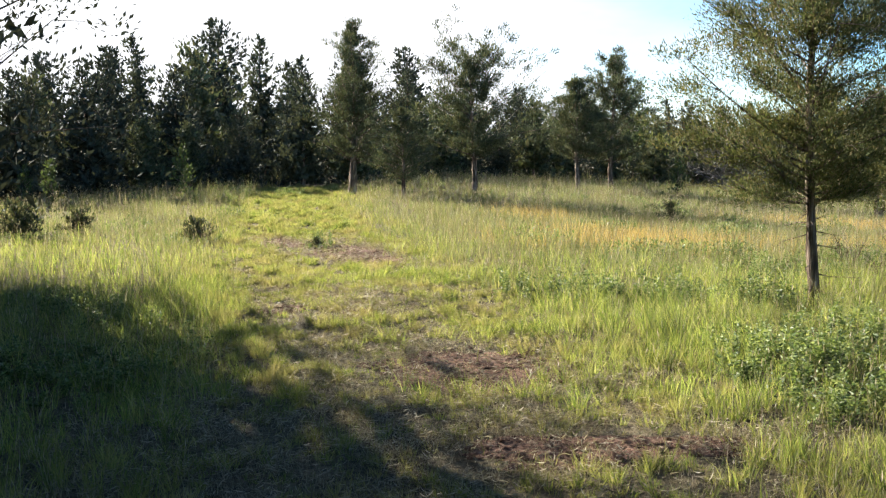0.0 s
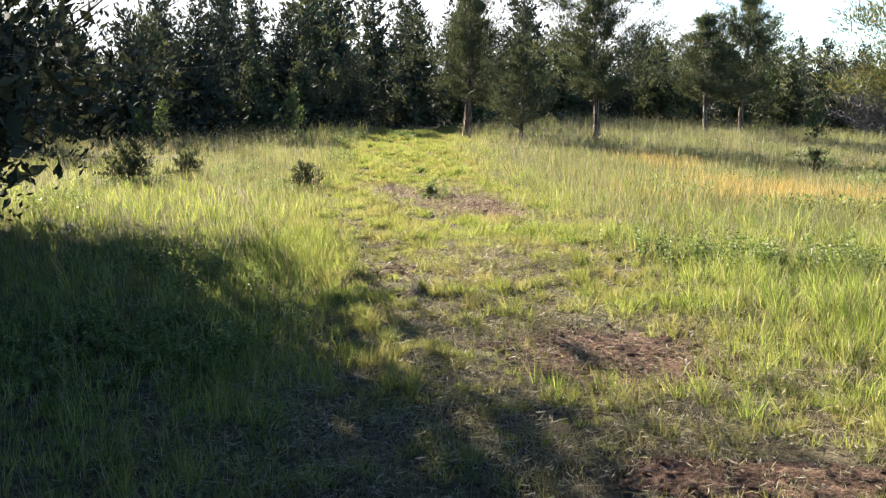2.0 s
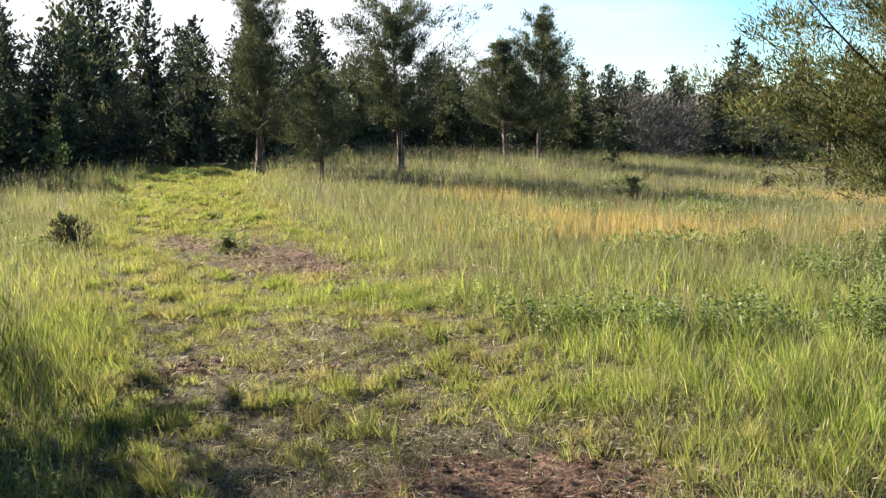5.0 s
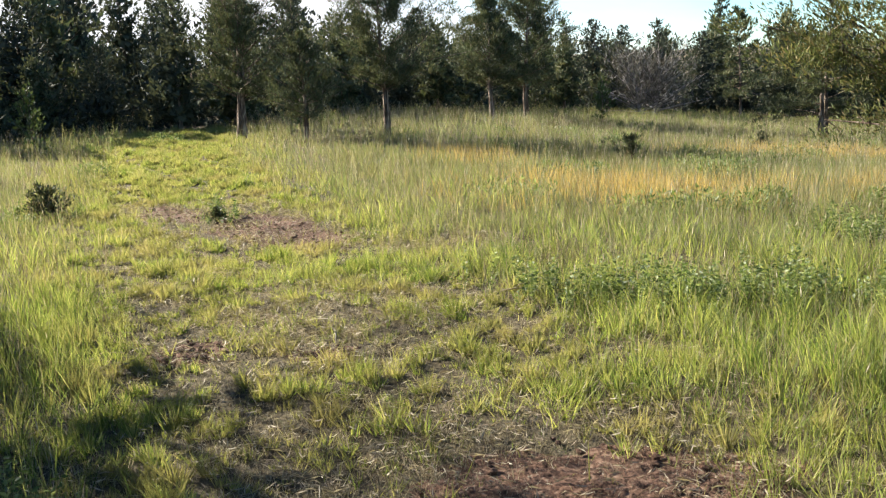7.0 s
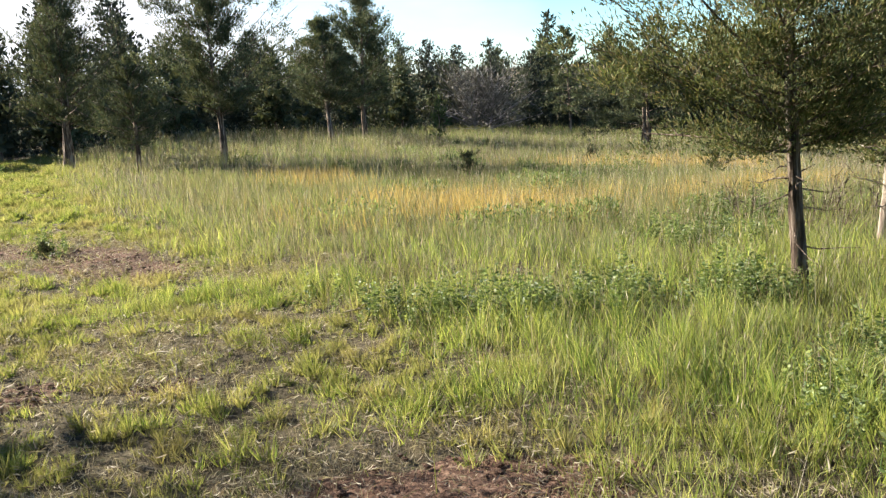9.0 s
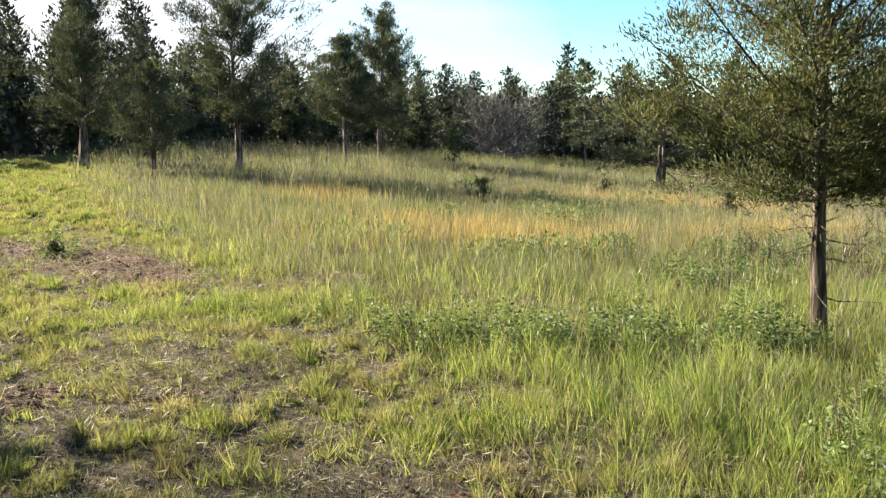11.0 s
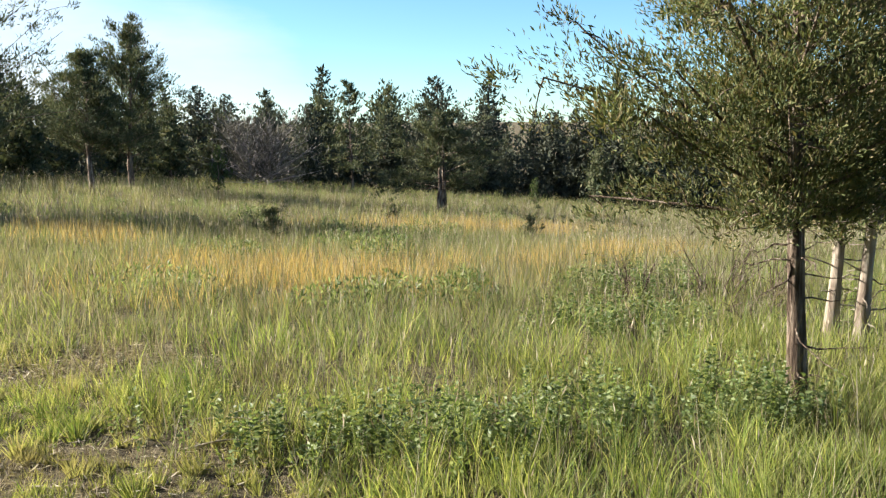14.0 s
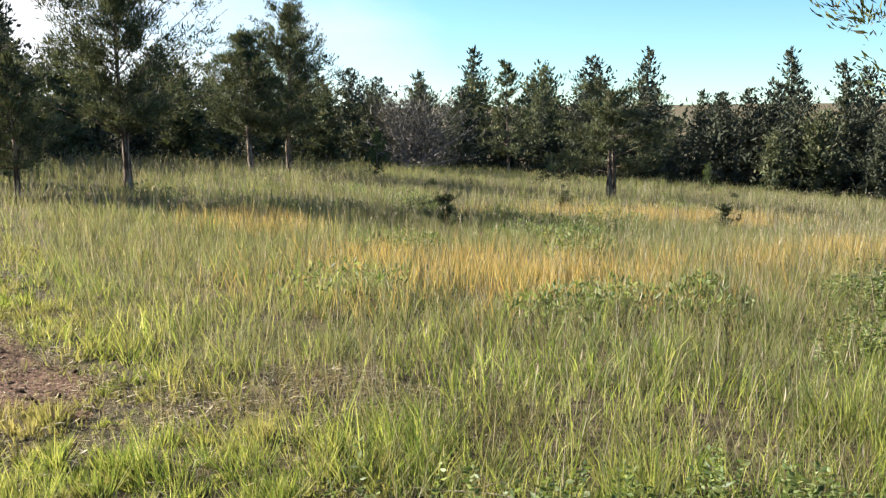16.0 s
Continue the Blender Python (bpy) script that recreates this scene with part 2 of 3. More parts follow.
def blades(name, x, y, height, width, lean, mat, label, category="grass", sink=0.01, joints=2, away=None):
    """Grass: every blade a tapered, bent strip that stands on the ground. One sheet of growth."""
    n = len(x)
    z = ground_z(x, y) - sink
    a, f = rng.uniform(0, 2 * math.pi, n), rng.uniform(0, 2 * math.pi, n)
    if away is not None:
        a = away + rng.normal(0, 0.9, n)
    side = np.stack([np.cos(f), np.sin(f), np.zeros(n)], 1) * (width / 2)[:, None]
    out = np.stack([np.cos(a), np.sin(a), np.zeros(n)], 1)
    root = np.stack([x, y, z], 1)
    ln = (lean * rng.uniform(0.2, 1.0, n) * height)[:, None]
    up = np.zeros((n, 3)); up[:, 2] = height
    if joints == 2:
        mid, tip = root + up * 0.55 + out * ln * 0.35, root + up * rng.uniform(0.9, 1.0, (n, 1)) + out * ln
        v = np.stack([root - side, root + side, mid - side * 0.85, mid + side * 0.85, tip], 1).reshape(-1, 3)
        t = np.array([[0, 1, 3], [0, 3, 2], [2, 3, 4]])
        k = 5
    else:
        tip = root + up + out * ln
        v = np.stack([root - side, root + side, tip], 1).reshape(-1, 3)
        t = np.array([[0, 1, 2]])
        k = 3
    tris = (t[None] + (np.arange(n) * k)[:, None, None]).reshape(-1, 3)
    return tagged(new(name, mesh_np(name, v, tris, mat)), label, category, kind="stuff")


def unit(v):
    return v / np.maximum(np.linalg.norm(v, axis=1, keepdims=True), 1e-9)


def leaf_verts(pos, way, length, width, gen):
    """Small pointed leaves or sprays: folded diamonds."""
    n = len(pos)
    way = unit(way)
    side = unit(np.cross(way, gen.normal(size=(n, 3))))
    nor = np.cross(way, side)
    mid = pos + way * (length * 0.45)[:, None] + nor * (length * 0.08)[:, None]
    v = np.stack([pos, mid - side * (width / 2)[:, None], pos + way * length[:, None], mid + side * (width / 2)[:, None]], 1).reshape(-1, 3)
    t = (np.array([[0, 1, 2], [0, 2, 3]])[None] + (np.arange(n) * 4)[:, None, None]).reshape(-1, 3)
    return v, t


def tube(points, radii, sides=7, gen=None, rough=0.0):
    """A tapered, uneven limb along points."""
    p = np.asarray(points, float)
    r = np.asarray(radii, float)
    d = unit(np.gradient(p, axis=0))
    ref = np.where(np.abs(d[:, 2:3]) > 0.9, [[1.0, 0, 0]], [[0, 0, 1.0]])
    u = unit(np.cross(d, ref)); w = np.cross(d, u)
    ang = np.linspace(0, 2 * math.pi, sides, endpoint=False)
    rr = r[:, None] * (1 + (gen.uniform(-rough, rough, (len(p), sides)) if gen is not None and rough else np.zeros((len(p), sides))))
    v = p[:, None] + u[:, None] * (np.cos(ang) * rr)[..., None] + w[:, None] * (np.sin(ang) * rr)[..., None]
    m = len(p)
    i, j = np.meshgrid(np.arange(m - 1), np.arange(sides), indexing="ij")
    a, b = i * sides + j, i * sides + (j + 1) % sides
    c, e = a + sides, b + sides
    t = np.concatenate([np.stack([a, b, e], -1).reshape(-1, 3), np.stack([a, e, c], -1).reshape(-1, 3)])
    return v.reshape(-1, 3), t


def join(parts):
    vs, ts, k = [], [], 0
    for v, t in parts:
        vs.append(v); ts.append(t + k); k += len(v)
    return np.concatenate(vs), np.concatenate(ts)


def part(name, mesh, parent, label=""):
    ob = new(name, mesh)
    ob.parent = parent
    return tagged(ob, label)


def tree(name, seed, height, radius, clear, leaves, leaf, mat, label, category="tree", bark=None, trunk=0.09, limbs=46, top=0.25, low=0.75, rise=25.0,
         lean=(0.0, 0.0), tuft=0.16, clumps=5, twigs=True, single=False, stems=((0.0, 0.0),), ragged=0.35, bare=0, width=0.28, skirt=0.0, core=0, core_leaf=0.3, group=""):
    """A tree at the origin: tapered trunk(s), limbs, and a crown of many small sprays round the limbs.
    clear: height of bare trunk; top, low: the crown's relative reach at its top and bottom; bare: dead snags on the trunk; core: large inner sprays that close the crown."""
    g = np.random.default_rng(seed)
    bark = bark or MAT_BARK
    empty = tagged(new(name), label, category, group)
    crown_v, wood, per = [], [], max(1, leaves // (limbs * len(stems)))
    for si, (sx, sy) in enumerate(stems):
        zs = np.linspace(0, 1, 18 if single else 10)
        path = np.stack([sx + lean[0] * zs * height + 0.03 * height * np.sin(zs * 5 + seed + si) * 0.4 + sx * zs * 0.8, sy + lean[1] * zs * height + 0.03 * height * np.sin(zs * 4 + 2 * seed) * 0.4 + sy * zs * 0.8, zs * height * (1 - 0.12 * si) - 0.05], 1)
        rad = trunk * (1 - 0.93 * zs ** 0.9)
        rad[0] *= 1.35
        part("trunk", mesh_np("trunk", *tube(path, rad, 10, g, 0.2 if single else 0.14), bark), empty)
        hgt = height * (1 - 0.12 * si)
        for i in range(limbs):
            q = (i + g.uniform(0, 1)) / limbs
            h = clear + (hgt * 0.985 - clear) * q ** 1.15
            f = h / hgt
            root = np.array([np.interp(f, zs, path[:, k]) for k in range(3)])
            shape = np.interp(q, [0, 0.12, 0.35, 0.7, 1.0], [low * 0.8, low, 1.0, 0.5 + top * 0.6, top])
            reach = radius * shape * (1 + g.uniform(-ragged, ragged))
            a = i * 2.4 + g.uniform(-0.5, 0.5)
            e = radians(rise + 38 * q + g.uniform(-12, 12) - skirt * (1 - q))
            d = np.array([math.cos(a) * math.cos(e), math.sin(a) * math.cos(e), math.sin(e)])
            s = np.linspace(0, 1, 5)[:, None]
            line = root + d * reach * s + np.array([0, 0, 0.16 * reach]) * s ** 2 * g.uniform(-0.6, 1.2) + g.normal(size=3) * 0.05 * reach * s
            limb = tube(line[::2], [trunk * 0.15 * (1.1 - 0.8 * f) + 0.004, 0.008, 0.004], 3) if not twigs else tube(line, np.linspace(trunk * 0.17 * (1.1 - 0.8 * f) + 0.004, 0.004, 5), 5 if single else 4)
            if single:
                part("limb", mesh_np("limb", *limb, bark), empty)
            else:
                wood.append(limb)
            m = int(per * (0.35 + 0.9 * shape) * g.uniform(0.6, 1.3))
            if m < 2:
                continue
            nk = max(4, int(4 + clumps * shape))
            ku = g.uniform(0.18, 1.0, nk) ** 0.8
            kc = np.stack([np.interp(ku, s[:, 0], line[:, k]) for k in range(3)], 1)
            kc += np.clip(g.normal(size=(nk, 3)), -1.5, 1.5) * reach * 0.17 * np.array([1, 1, 0.6]) * ku[:, None]
            for c0 in kc[: nk // 2 if twigs else 0]:
                near = line[min(4, max(1, int(np.argmin(np.linalg.norm(line - c0, axis=1)))))]
                wood.append(tube(np.stack([near, (near + c0) / 2 + [0, 0, 0.02], c0]), [0.006, 0.004, 0.002], 3))
            pick = g.integers(0, nk, m)
            big = g.uniform(0.6, 1.35, nk)[pick] * tuft * radius * (0.6 + 0.4 * shape)
            off = unit(g.normal(size=(m, 3))) * (g.random(m) ** 0.6 * big)[:, None]
            off += np.outer(g.uniform(-1, 1, m) * big * 0.9, d)
            pos = kc[pick] + off * np.array([1, 1, 0.7])
            pos[:, 2] = np.maximum(pos[:, 2], 0.12)
            way = 0.55 * d + 0.6 * unit(off) + np.array([0, 0, 0.65]) + g.normal(size=(m, 3)) * 0.5
            crown_v.append((pos, way, np.full(m, leaf)))
            if core and q < 0.8:
                m = max(1, int(core / (limbs * len(stems)) * (0.3 + shape)))
                ku = g.uniform(0.05, 0.64, m)
                pos = np.stack([np.interp(ku, s[:, 0], line[:, k]) for k in range(3)], 1) + g.normal(size=(m, 3)) * reach * 0.08
                pos[:, 2] = np.maximum(pos[:, 2], 0.12)
                crown_v.append((pos, g.normal(size=(m, 3)), np.full(m, core_leaf * (0.35 + 0.65 * min(1.0, shape)))))
        for i in range(bare):
            h = g.uniform(0.15, 1.0) * max(clear * 1.5, 0.6)
            a, l = g.uniform(0, 6.28), g.uniform(0.3, 1.0) * radius * 0.45
            root = np.array([np.interp(h / hgt, zs, path[:, k]) for k in range(3)])
            s = np.linspace(0, 1, 4)[:, None]
            line = root + np.array([math.cos(a), math.sin(a), g.uniform(-0.35, 0.45)]) * l * s + g.normal(size=(4, 3)) * 0.05 * l
            wood.append(tube(line, [0.006, 0.0045, 0.003, 0.0015], 4))
    tagged(part("branchwork", mesh_np("branchwork", *join(wood), bark), empty), kind="stuff")
    if crown_v:
        pos, way = np.concatenate([c[0] for c in crown_v]), np.concatenate([c[1] for c in crown_v])
        ln = np.concatenate([c[2] for c in crown_v]) * g.uniform(0.55, 1.35, len(pos))
        part("crown", mesh_np("crown", *leaf_verts(pos, way, ln, ln * width, g), mat), empty)
    return empty


def stand(ob, x, y, turn=0.0, size=1.0, sink=0.02):
    ob.location = (x, y, float(ground_z(x, y)) - sink)
    ob.rotation_euler = (0, 0, radians(turn))
    ob.scale = (size,) * 3
    return ob


def again(ob, x, y, turn, size, sink=0.02):
    c = copy_thing(ob, pose(x, y, float(ground_z(x, y)) - sink, 0, 0, turn))
    c.scale = (size,) * 3
    return c


# ---- ground ----
def spread(lo, hi, n, focus, far):
    t = np.linspace(-1, 1, n)
    return focus + np.sign(t) * (np.abs(t) * (hi - lo) / 2 * 0.25 + np.abs(t) ** 7 * far)


gx, gy = spread(-40, 40, 200, 2, 900), spread(-40, 40, 200, 8, 900)
GX, GY = np.meshgrid(gx, gy, indexing="ij")
gv = np.stack([GX, GY, ground_z(GX, GY)], -1).reshape(-1, 3)
gi, gj = np.meshgrid(np.arange(199), np.arange(199), indexing="ij")
ga = gi * 200 + gj
gt = np.concatenate([np.stack([ga, ga + 200, ga + 201], -1).reshape(-1, 3), np.stack([ga, ga + 201, ga + 1], -1).reshape(-1, 3)])
tagged(new("ground", mesh_np("ground", gv, gt, MAT_GROUND)), "old meadow ground of brown soil and green thatch", "ground", kind="structure")


def clod(seed):
    """A lump of dry earth."""
    bm = bmesh.new()
    bmesh.ops.create_icosphere(bm, subdivisions=1, radius=1.0)
    g = random.Random(seed)
    for v in bm.verts:
        v.co *= g.uniform(0.65, 1.15)
        v.co.z *= 0.6
    me = bpy.data.meshes.new("clod")
    bm.to_mesh(me)
    bm.free()
    me.materials.append(MAT_SOIL)
    return me


CLODS = [clod(i) for i in range(4)]


def dirt_patch(cx, cy, rx, ry, turn, label):
    """Bare earth: a low uneven crust whose rim dips under the turf."""
    n, rings = (84, 28) if rx > 0.5 else (48, 16)
    vs, ts = [], []
    c, s = math.cos(radians(turn)), math.sin(radians(turn))
    for r in range(rings + 1):
        f = r / rings
        for i in range(n):
            a = 2 * math.pi * i / n
            k = f * 1.25 * (1 + 0.13 * math.sin(3 * a + cx) + 0.08 * math.sin(7 * a + cy))
            u, v = math.cos(a) * rx * k, math.sin(a) * ry * k
            x, y = cx + u * c - v * s, cy + u * s + v * c
            lump = 0.008 * noise.noise((x * 5, y * 5, 0)) + 0.009 * noise.noise((x * 17, y * 17, 3)) + 0.007 * noise.noise((x * 40, y * 40, 7))
            vs.append((x, y, float(ground_z(x, y)) + (0.016 + 1.5 * lump) * (1 - f ** 3) - 0.045 * f ** 5))
    for r in range(rings):
        for i in range(n):
            a, b = r * n + i, r * n + (i + 1) % n
            ts += [(a, a + n, b + n), (a, b + n, b)]
    me = mesh_np("dirt_patch", np.array(vs), np.array(ts), MAT_SOIL)
    patch = tagged(new("dirt_patch"), label, "bare soil", "bare patches on the track")
    part("crust", me, patch)
    for i in range(int(20 + 110 * rx * ry)):
        a, k = rng.uniform(0, 2 * math.pi), rng.uniform(0, 0.9) ** 0.6
        u, v = math.cos(a) * rx * k, math.sin(a) * ry * k
        x, y = cx + u * c - v * s, cy + u * s + v * c
        ob = part("clod", CLODS[i % len(CLODS)], patch)
        ob.location = (x, y, float(ground_z(x, y)) + 0.018)
        ob.rotation_euler = (0, 0, rng.uniform(0, 6.28))
        ob.scale = (rng.uniform(0.008, 0.028),) * 3
    return patch


for cx, cy, rx, ry, turn in BARE:
    dirt_patch(cx, cy, rx, ry, turn, "bare reddish brown soil patch in the mown track" if rx > 0.4 else "small bare soil spot in short turf")

# ---- trees that stand apart ----
near_tree = stand(tree("cedar_tree", 3, 4.9, 1.06, 0.92, 180000, 0.035, MAT_CEDAR_NEAR, "olive green red cedar with bare shaggy lower trunk", "tree", single=True, trunk=0.05, limbs=110, top=0.35, low=0.88, rise=30, tuft=0.15, clumps=11, bare=20, skirt=14, ragged=0.45, width=0.25), 3.22, 8.2, 40)
near_twin = stand(tree("cedar_tree", 8, 4.8, 1.05, 0.75, 95000, 0.036, MAT_CEDAR_NEAR, "red cedar with two pale peeling stems at its foot", "tree", bark=MAT_BARK_PALE, trunk=0.044, limbs=64, top=0.3, low=0.9, rise=26, tuft=0.135, clumps=8, bare=20, stems=((-0.08, 0.0), (0.12, 0.06)), skirt=10, ragged=0.35, width=0.33), 4.66, 8.85, 106)
shade_tree = stand(tree("cedar_tree", 21, 6.6, 3.05, 0.15, 44000, 0.085, MAT_SHADED, "large dense dark cedar beside the track", "tree", single=True, trunk=0.16, limbs=110, top=0.2, low=1.0, rise=14, tuft=0.15, clumps=10, width=0.42, core=26000, core_leaf=0.25), -7.3, 9.72, size=1.06)
# this copy stands out of view, added to fill out the cast shadow
again(shade_tree, -9.0, 7.0, 130, 1.0)
for sx, sy, sa, sz in ((-6.4, 4.2, 60, 0.95),):     # unseen cedar added beside the walker to block sky light
    again(shade_tree, sx, sy, sa, sz)
stand(tree("cedar_tree", 5, 4.1, 1.12, 0.85, 30000, 0.075, MAT_CEDAR, "slim dark green cedar with clear lower trunk", "tree", single=True, trunk=0.11, limbs=84, top=0.2, low=0.85, rise=22, tuft=0.115, ragged=0.6, clumps=10, width=0.21), -2.05, 23.4)
stand(tree("cedar_tree", 6, 2.05, 0.68, 0.55, 12000, 0.065, MAT_CEDAR, "small olive cedar on a thin trunk in tall grass", "tree", single=True, trunk=0.05, limbs=50, top=0.12, low=0.95, rise=12, ragged=0.6, tuft=0.11, clumps=9, width=0.21), -0.78, 21.0)
stand(tree("cedar_tree", 7, 3.1, 1.3, 0.9, 22000, 0.085, MAT_CEDAR, "dark cedar with an open flat-topped crown", "tree", single=True, trunk=0.08, limbs=56, top=0.7, low=0.85, rise=16, ragged=0.7, tuft=0.10, clumps=10, width=0.21), 0.85, 23.0)
stand(tree("cedar_tree", 9, 3.3, 1.15, 0.9, 22000, 0.10, MAT_CEDAR, "olive cedar with thin trunk", "tree", single=True, trunk=0.08, limbs=60, top=0.2, low=0.95, rise=14, ragged=0.6, tuft=0.12, clumps=10, width=0.21), 4.35, 29.5)
stand(tree("broadleaf_tree", 10, 4.0, 1.35, 0.9, 22000, 0.10, MAT_CEDAR, "tall ragged tree with loose tufts at its top", "tree", single=True, trunk=0.09, limbs=54, top=0.3, low=1.0, rise=24, ragged=0.65, tuft=0.11, clumps=10, width=0.21), 5.6, 30.5)
stand(tree("cedar_tree", 12, 2.6, 1.35, 0.6, 16000, 0.10, MAT_CEDAR, "wide layered cedar with bare twigs above its crown", "tree", single=True, trunk=0.075, limbs=20, top=0.4, low=0.95, rise=-2, ragged=0.55, tuft=0.085, width=0.2, stems=((0, 0), (0.12, 0.05)), bare=8, clumps=6), 11.6, 25.0)
stand(tree("dead_tree", 13, 1.75, 1.5, 0.15, 3400, 0.22, MAT_GREY_LEAF, "bare grey half-dead bush with lichened twigs", "dead tree", bark=MAT_TWIG, trunk=0.08, limbs=60, top=0.6, low=1.0, rise=14, ragged=0.5, tuft=0.16, width=0.12, stems=((-0.3, 0), (0.3, 0.2))), 10.9, 35.0)
stand(tree("larch_tree", 14, 3.8, 0.85, 0.7, 4200, 0.14, MAT_CEDAR, "thin sparse conifer with bare branches", "tree", single=True, trunk=0.05, limbs=44, top=0.2, low=0.9, rise=0, ragged=0.5, tuft=0.10, clumps=3), 14.2, 35.0)
sapling = stand(tree("sapling", 33, 1.25, 0.38, 0.2, 420, 0.09, MAT_BROAD, "thin young sapling with few pale leaves", "sapling", trunk=0.018, limbs=16, top=0.3, low=0.9, rise=35, width=0.5, tuft=0.2), -5.9, 22.2)
for sx, sy, sa, sz in ((-8.3, 20.5, 80, 0.8), (-9.4, 21.8, 10, 0.7), (7.2, 28.5, 140, 1.0), (-0.9, 24.6, 200, 0.8), (16.5, 27.5, 30, 0.7)):
    again(sapling, sx, sy, sa, sz)

# low dark shrubs beside the track
shrub = stand(tree("shrub", 51, 0.34, 0.30, 0.04, 1200, 0.055, MAT_CEDAR, "low dark green leafy shrub in the grass", "shrub", trunk=0.012, limbs=26, top=0.6, low=1.0, rise=20, tuft=0.16, width=0.42), -3.5, 13.7, size=0.8)
for sx, sy, sa, sz in ((-6.3, 14.3, 40, 1.3), (-5.7, 15.0, 90, 0.9), (-1.66, 12.7, 140, 0.35)):
    again(shrub, sx, sy, sa, sz)

# seedlings in the tall grass
seedling = stand(tree("cedar_seedling", 31, 0.72, 0.5, 0.06, 2200, 0.09, MAT_CEDAR, "dark green cedar seedling in golden grass", "shrub", trunk=0.02, limbs=18, top=0.3, low=0.9, rise=30, ragged=0.8, tuft=0.11, width=0.2), 4.4, 18.0, size=0.6)
again(seedling, 8.5, 21.8, 70, 0.45)
again(seedling, 9.2, 18.2, 150, 0.55)

# ---- the wood round the meadow ----
WOOD = "wood round the meadow"
kinds = [
    tree("cedar_tree", 41, 3.9, 1.2, 0.2, 2400, 0.15, MAT_SHADED, "dark cedar in the wood's edge", "tree", trunk=0.09, limbs=44, top=0.15, low=1.0, rise=12, ragged=0.35, tuft=0.23, width=0.46, core=800, core_leaf=0.36, twigs=False, group=WOOD),
    tree("cedar_tree", 42, 3.5, 1.35, 0.2, 2400, 0.15, MAT_CEDAR, "olive cedar in the wood's edge", "tree", trunk=0.09, limbs=40, top=0.3, low=1.0, rise=15, ragged=0.45, tuft=0.23, width=0.46, core=800, core_leaf=0.36, twigs=False, group=WOOD),
    tree("cedar_tree", 43, 4.4, 1.0, 0.3, 2400, 0.15, MAT_DARK, "narrow spired dark cedar in the wood's edge", "tree", trunk=0.08, limbs=54, top=0.03, low=1.0, rise=8, ragged=0.45, tuft=0.19, width=0.44, core=700, core_leaf=0.34, twigs=False, group=WOOD),
    tree("broadleaf_tree", 44, 4.1, 1.7, 0.4, 2400, 0.15, MAT_BROAD, "leafy bright green tree behind the cedars", "tree", trunk=0.1, limbs=34, top=0.75, low=0.85, rise=30, ragged=0.4, tuft=0.24, width=0.5, twigs=False, group=WOOD),
]
wood_rng = random.Random(5)
first = [True] * len(kinds)
EDGE_A = [60, 45, 30, 18, 9, 2, -6, -14, -22, -32, -42, -52, -64, -80]
EDGE_R = [19, 21, 24.5, 27, 27.5, 30, 35, 39, 41, 39, 36, 34, 30, 27]
for row, (back, step, size) in enumerate(((0.0, 1.45, 0.70), (2.2, 1.8, 0.84), (5.0, 2.4, 1.0), (13.0, 2.7, 1.15))):
    ang = 60.0 if row < 3 else 36.0
    while ang > (-80 if row == 0 else -64):
        r = float(np.interp(-ang, [-a for a in EDGE_A], EDGE_R)) + back + wood_rng.uniform(-0.7, 0.7)
        x, y = -math.sin(radians(ang)) * r, math.cos(radians(ang)) * r
        k = wood_rng.choices(range(4), (5, 4, 1.5 if ang > 8 else 4, 0.0 if row < 2 or ang > 0 else 1.0))[0]
        lift = float(np.interp(ang, [-30, -6, 3, 12, 30], [0.97, 0.90, 0.94, 1.1, 1.12]))
        lift *= float(np.interp(ang, [-30, -20], [1.16, 1.0])) if row > 1 else 1.0
        sz = size * lift * wood_rng.uniform(0.66, 1.22)
        if first[k]:
            stand(kinds[k], x, y, wood_rng.uniform(0, 360), sz)
            first[k] = False
        else:
            again(kinds[k], x, y, wood_rng.uniform(0, 360), sz)
        ang -= math.degrees(step * wood_rng.uniform(0.8, 1.25) / r)
if first[3]:
    stand(kinds[3], 8.4, 41.0, 0, 0.82)
for i in range(14):     # the wood goes on behind the walker
    ang = 72 + i * 15.0
    r = 24 + wood_rng.uniform(-2, 3)
    again(kinds[i % 3], -math.sin(radians(ang)) * r, math.cos(radians(ang)) * r, wood_rng.uniform(0, 360), wood_rng.uniform(0.8, 1.2))
# tall cedars added out of view beside and behind the walker, to cut sky light
for sx, sy, sz in ((-4.9, 0.2, 1.7), (-7.6, 1.6, 1.9), (-3.6, -2.6, 1.8), (-6.2, -4.0, 1.9), (-0.9, -4.9, 1.8), (2.0, -5.4, 1.7), (-9.8, 4.0, 1.8), (5.0, -5.0, 1.7), (8.5, -4.0, 1.6)):
    again(kinds[0], sx, sy, wood_rng.uniform(0, 360), sz)

# the far wood, seen only as a dark line of crowns
fn = 36000
fa, fr = np.radians(rng.uniform(-64, 84, fn)), rng.uniform(46, 56, fn)
fx, fy = fr * np.sin(fa), fr * np.cos(fa)
fz = ground_z(fx, fy) + rng.random(fn) ** 0.65 * (2.7 + 0.35 * wob(fx, fy, 0.35) + 0.45 * wob(fx, fy, 1.1, 2.0))
fl = rng.uniform(0.18, 0.32, fn)
fv, ft = leaf_verts(np.stack([fx, fy, fz], 1), rng.normal(size=(fn, 3)) * 0.7 + [0, 0, 0.7], fl, fl * 0.45, rng)
tagged(new("far_wood", mesh_np("far_wood", fv, ft, MAT_DARK)), "distant dark line of tree crowns", "wood", kind="stuff")

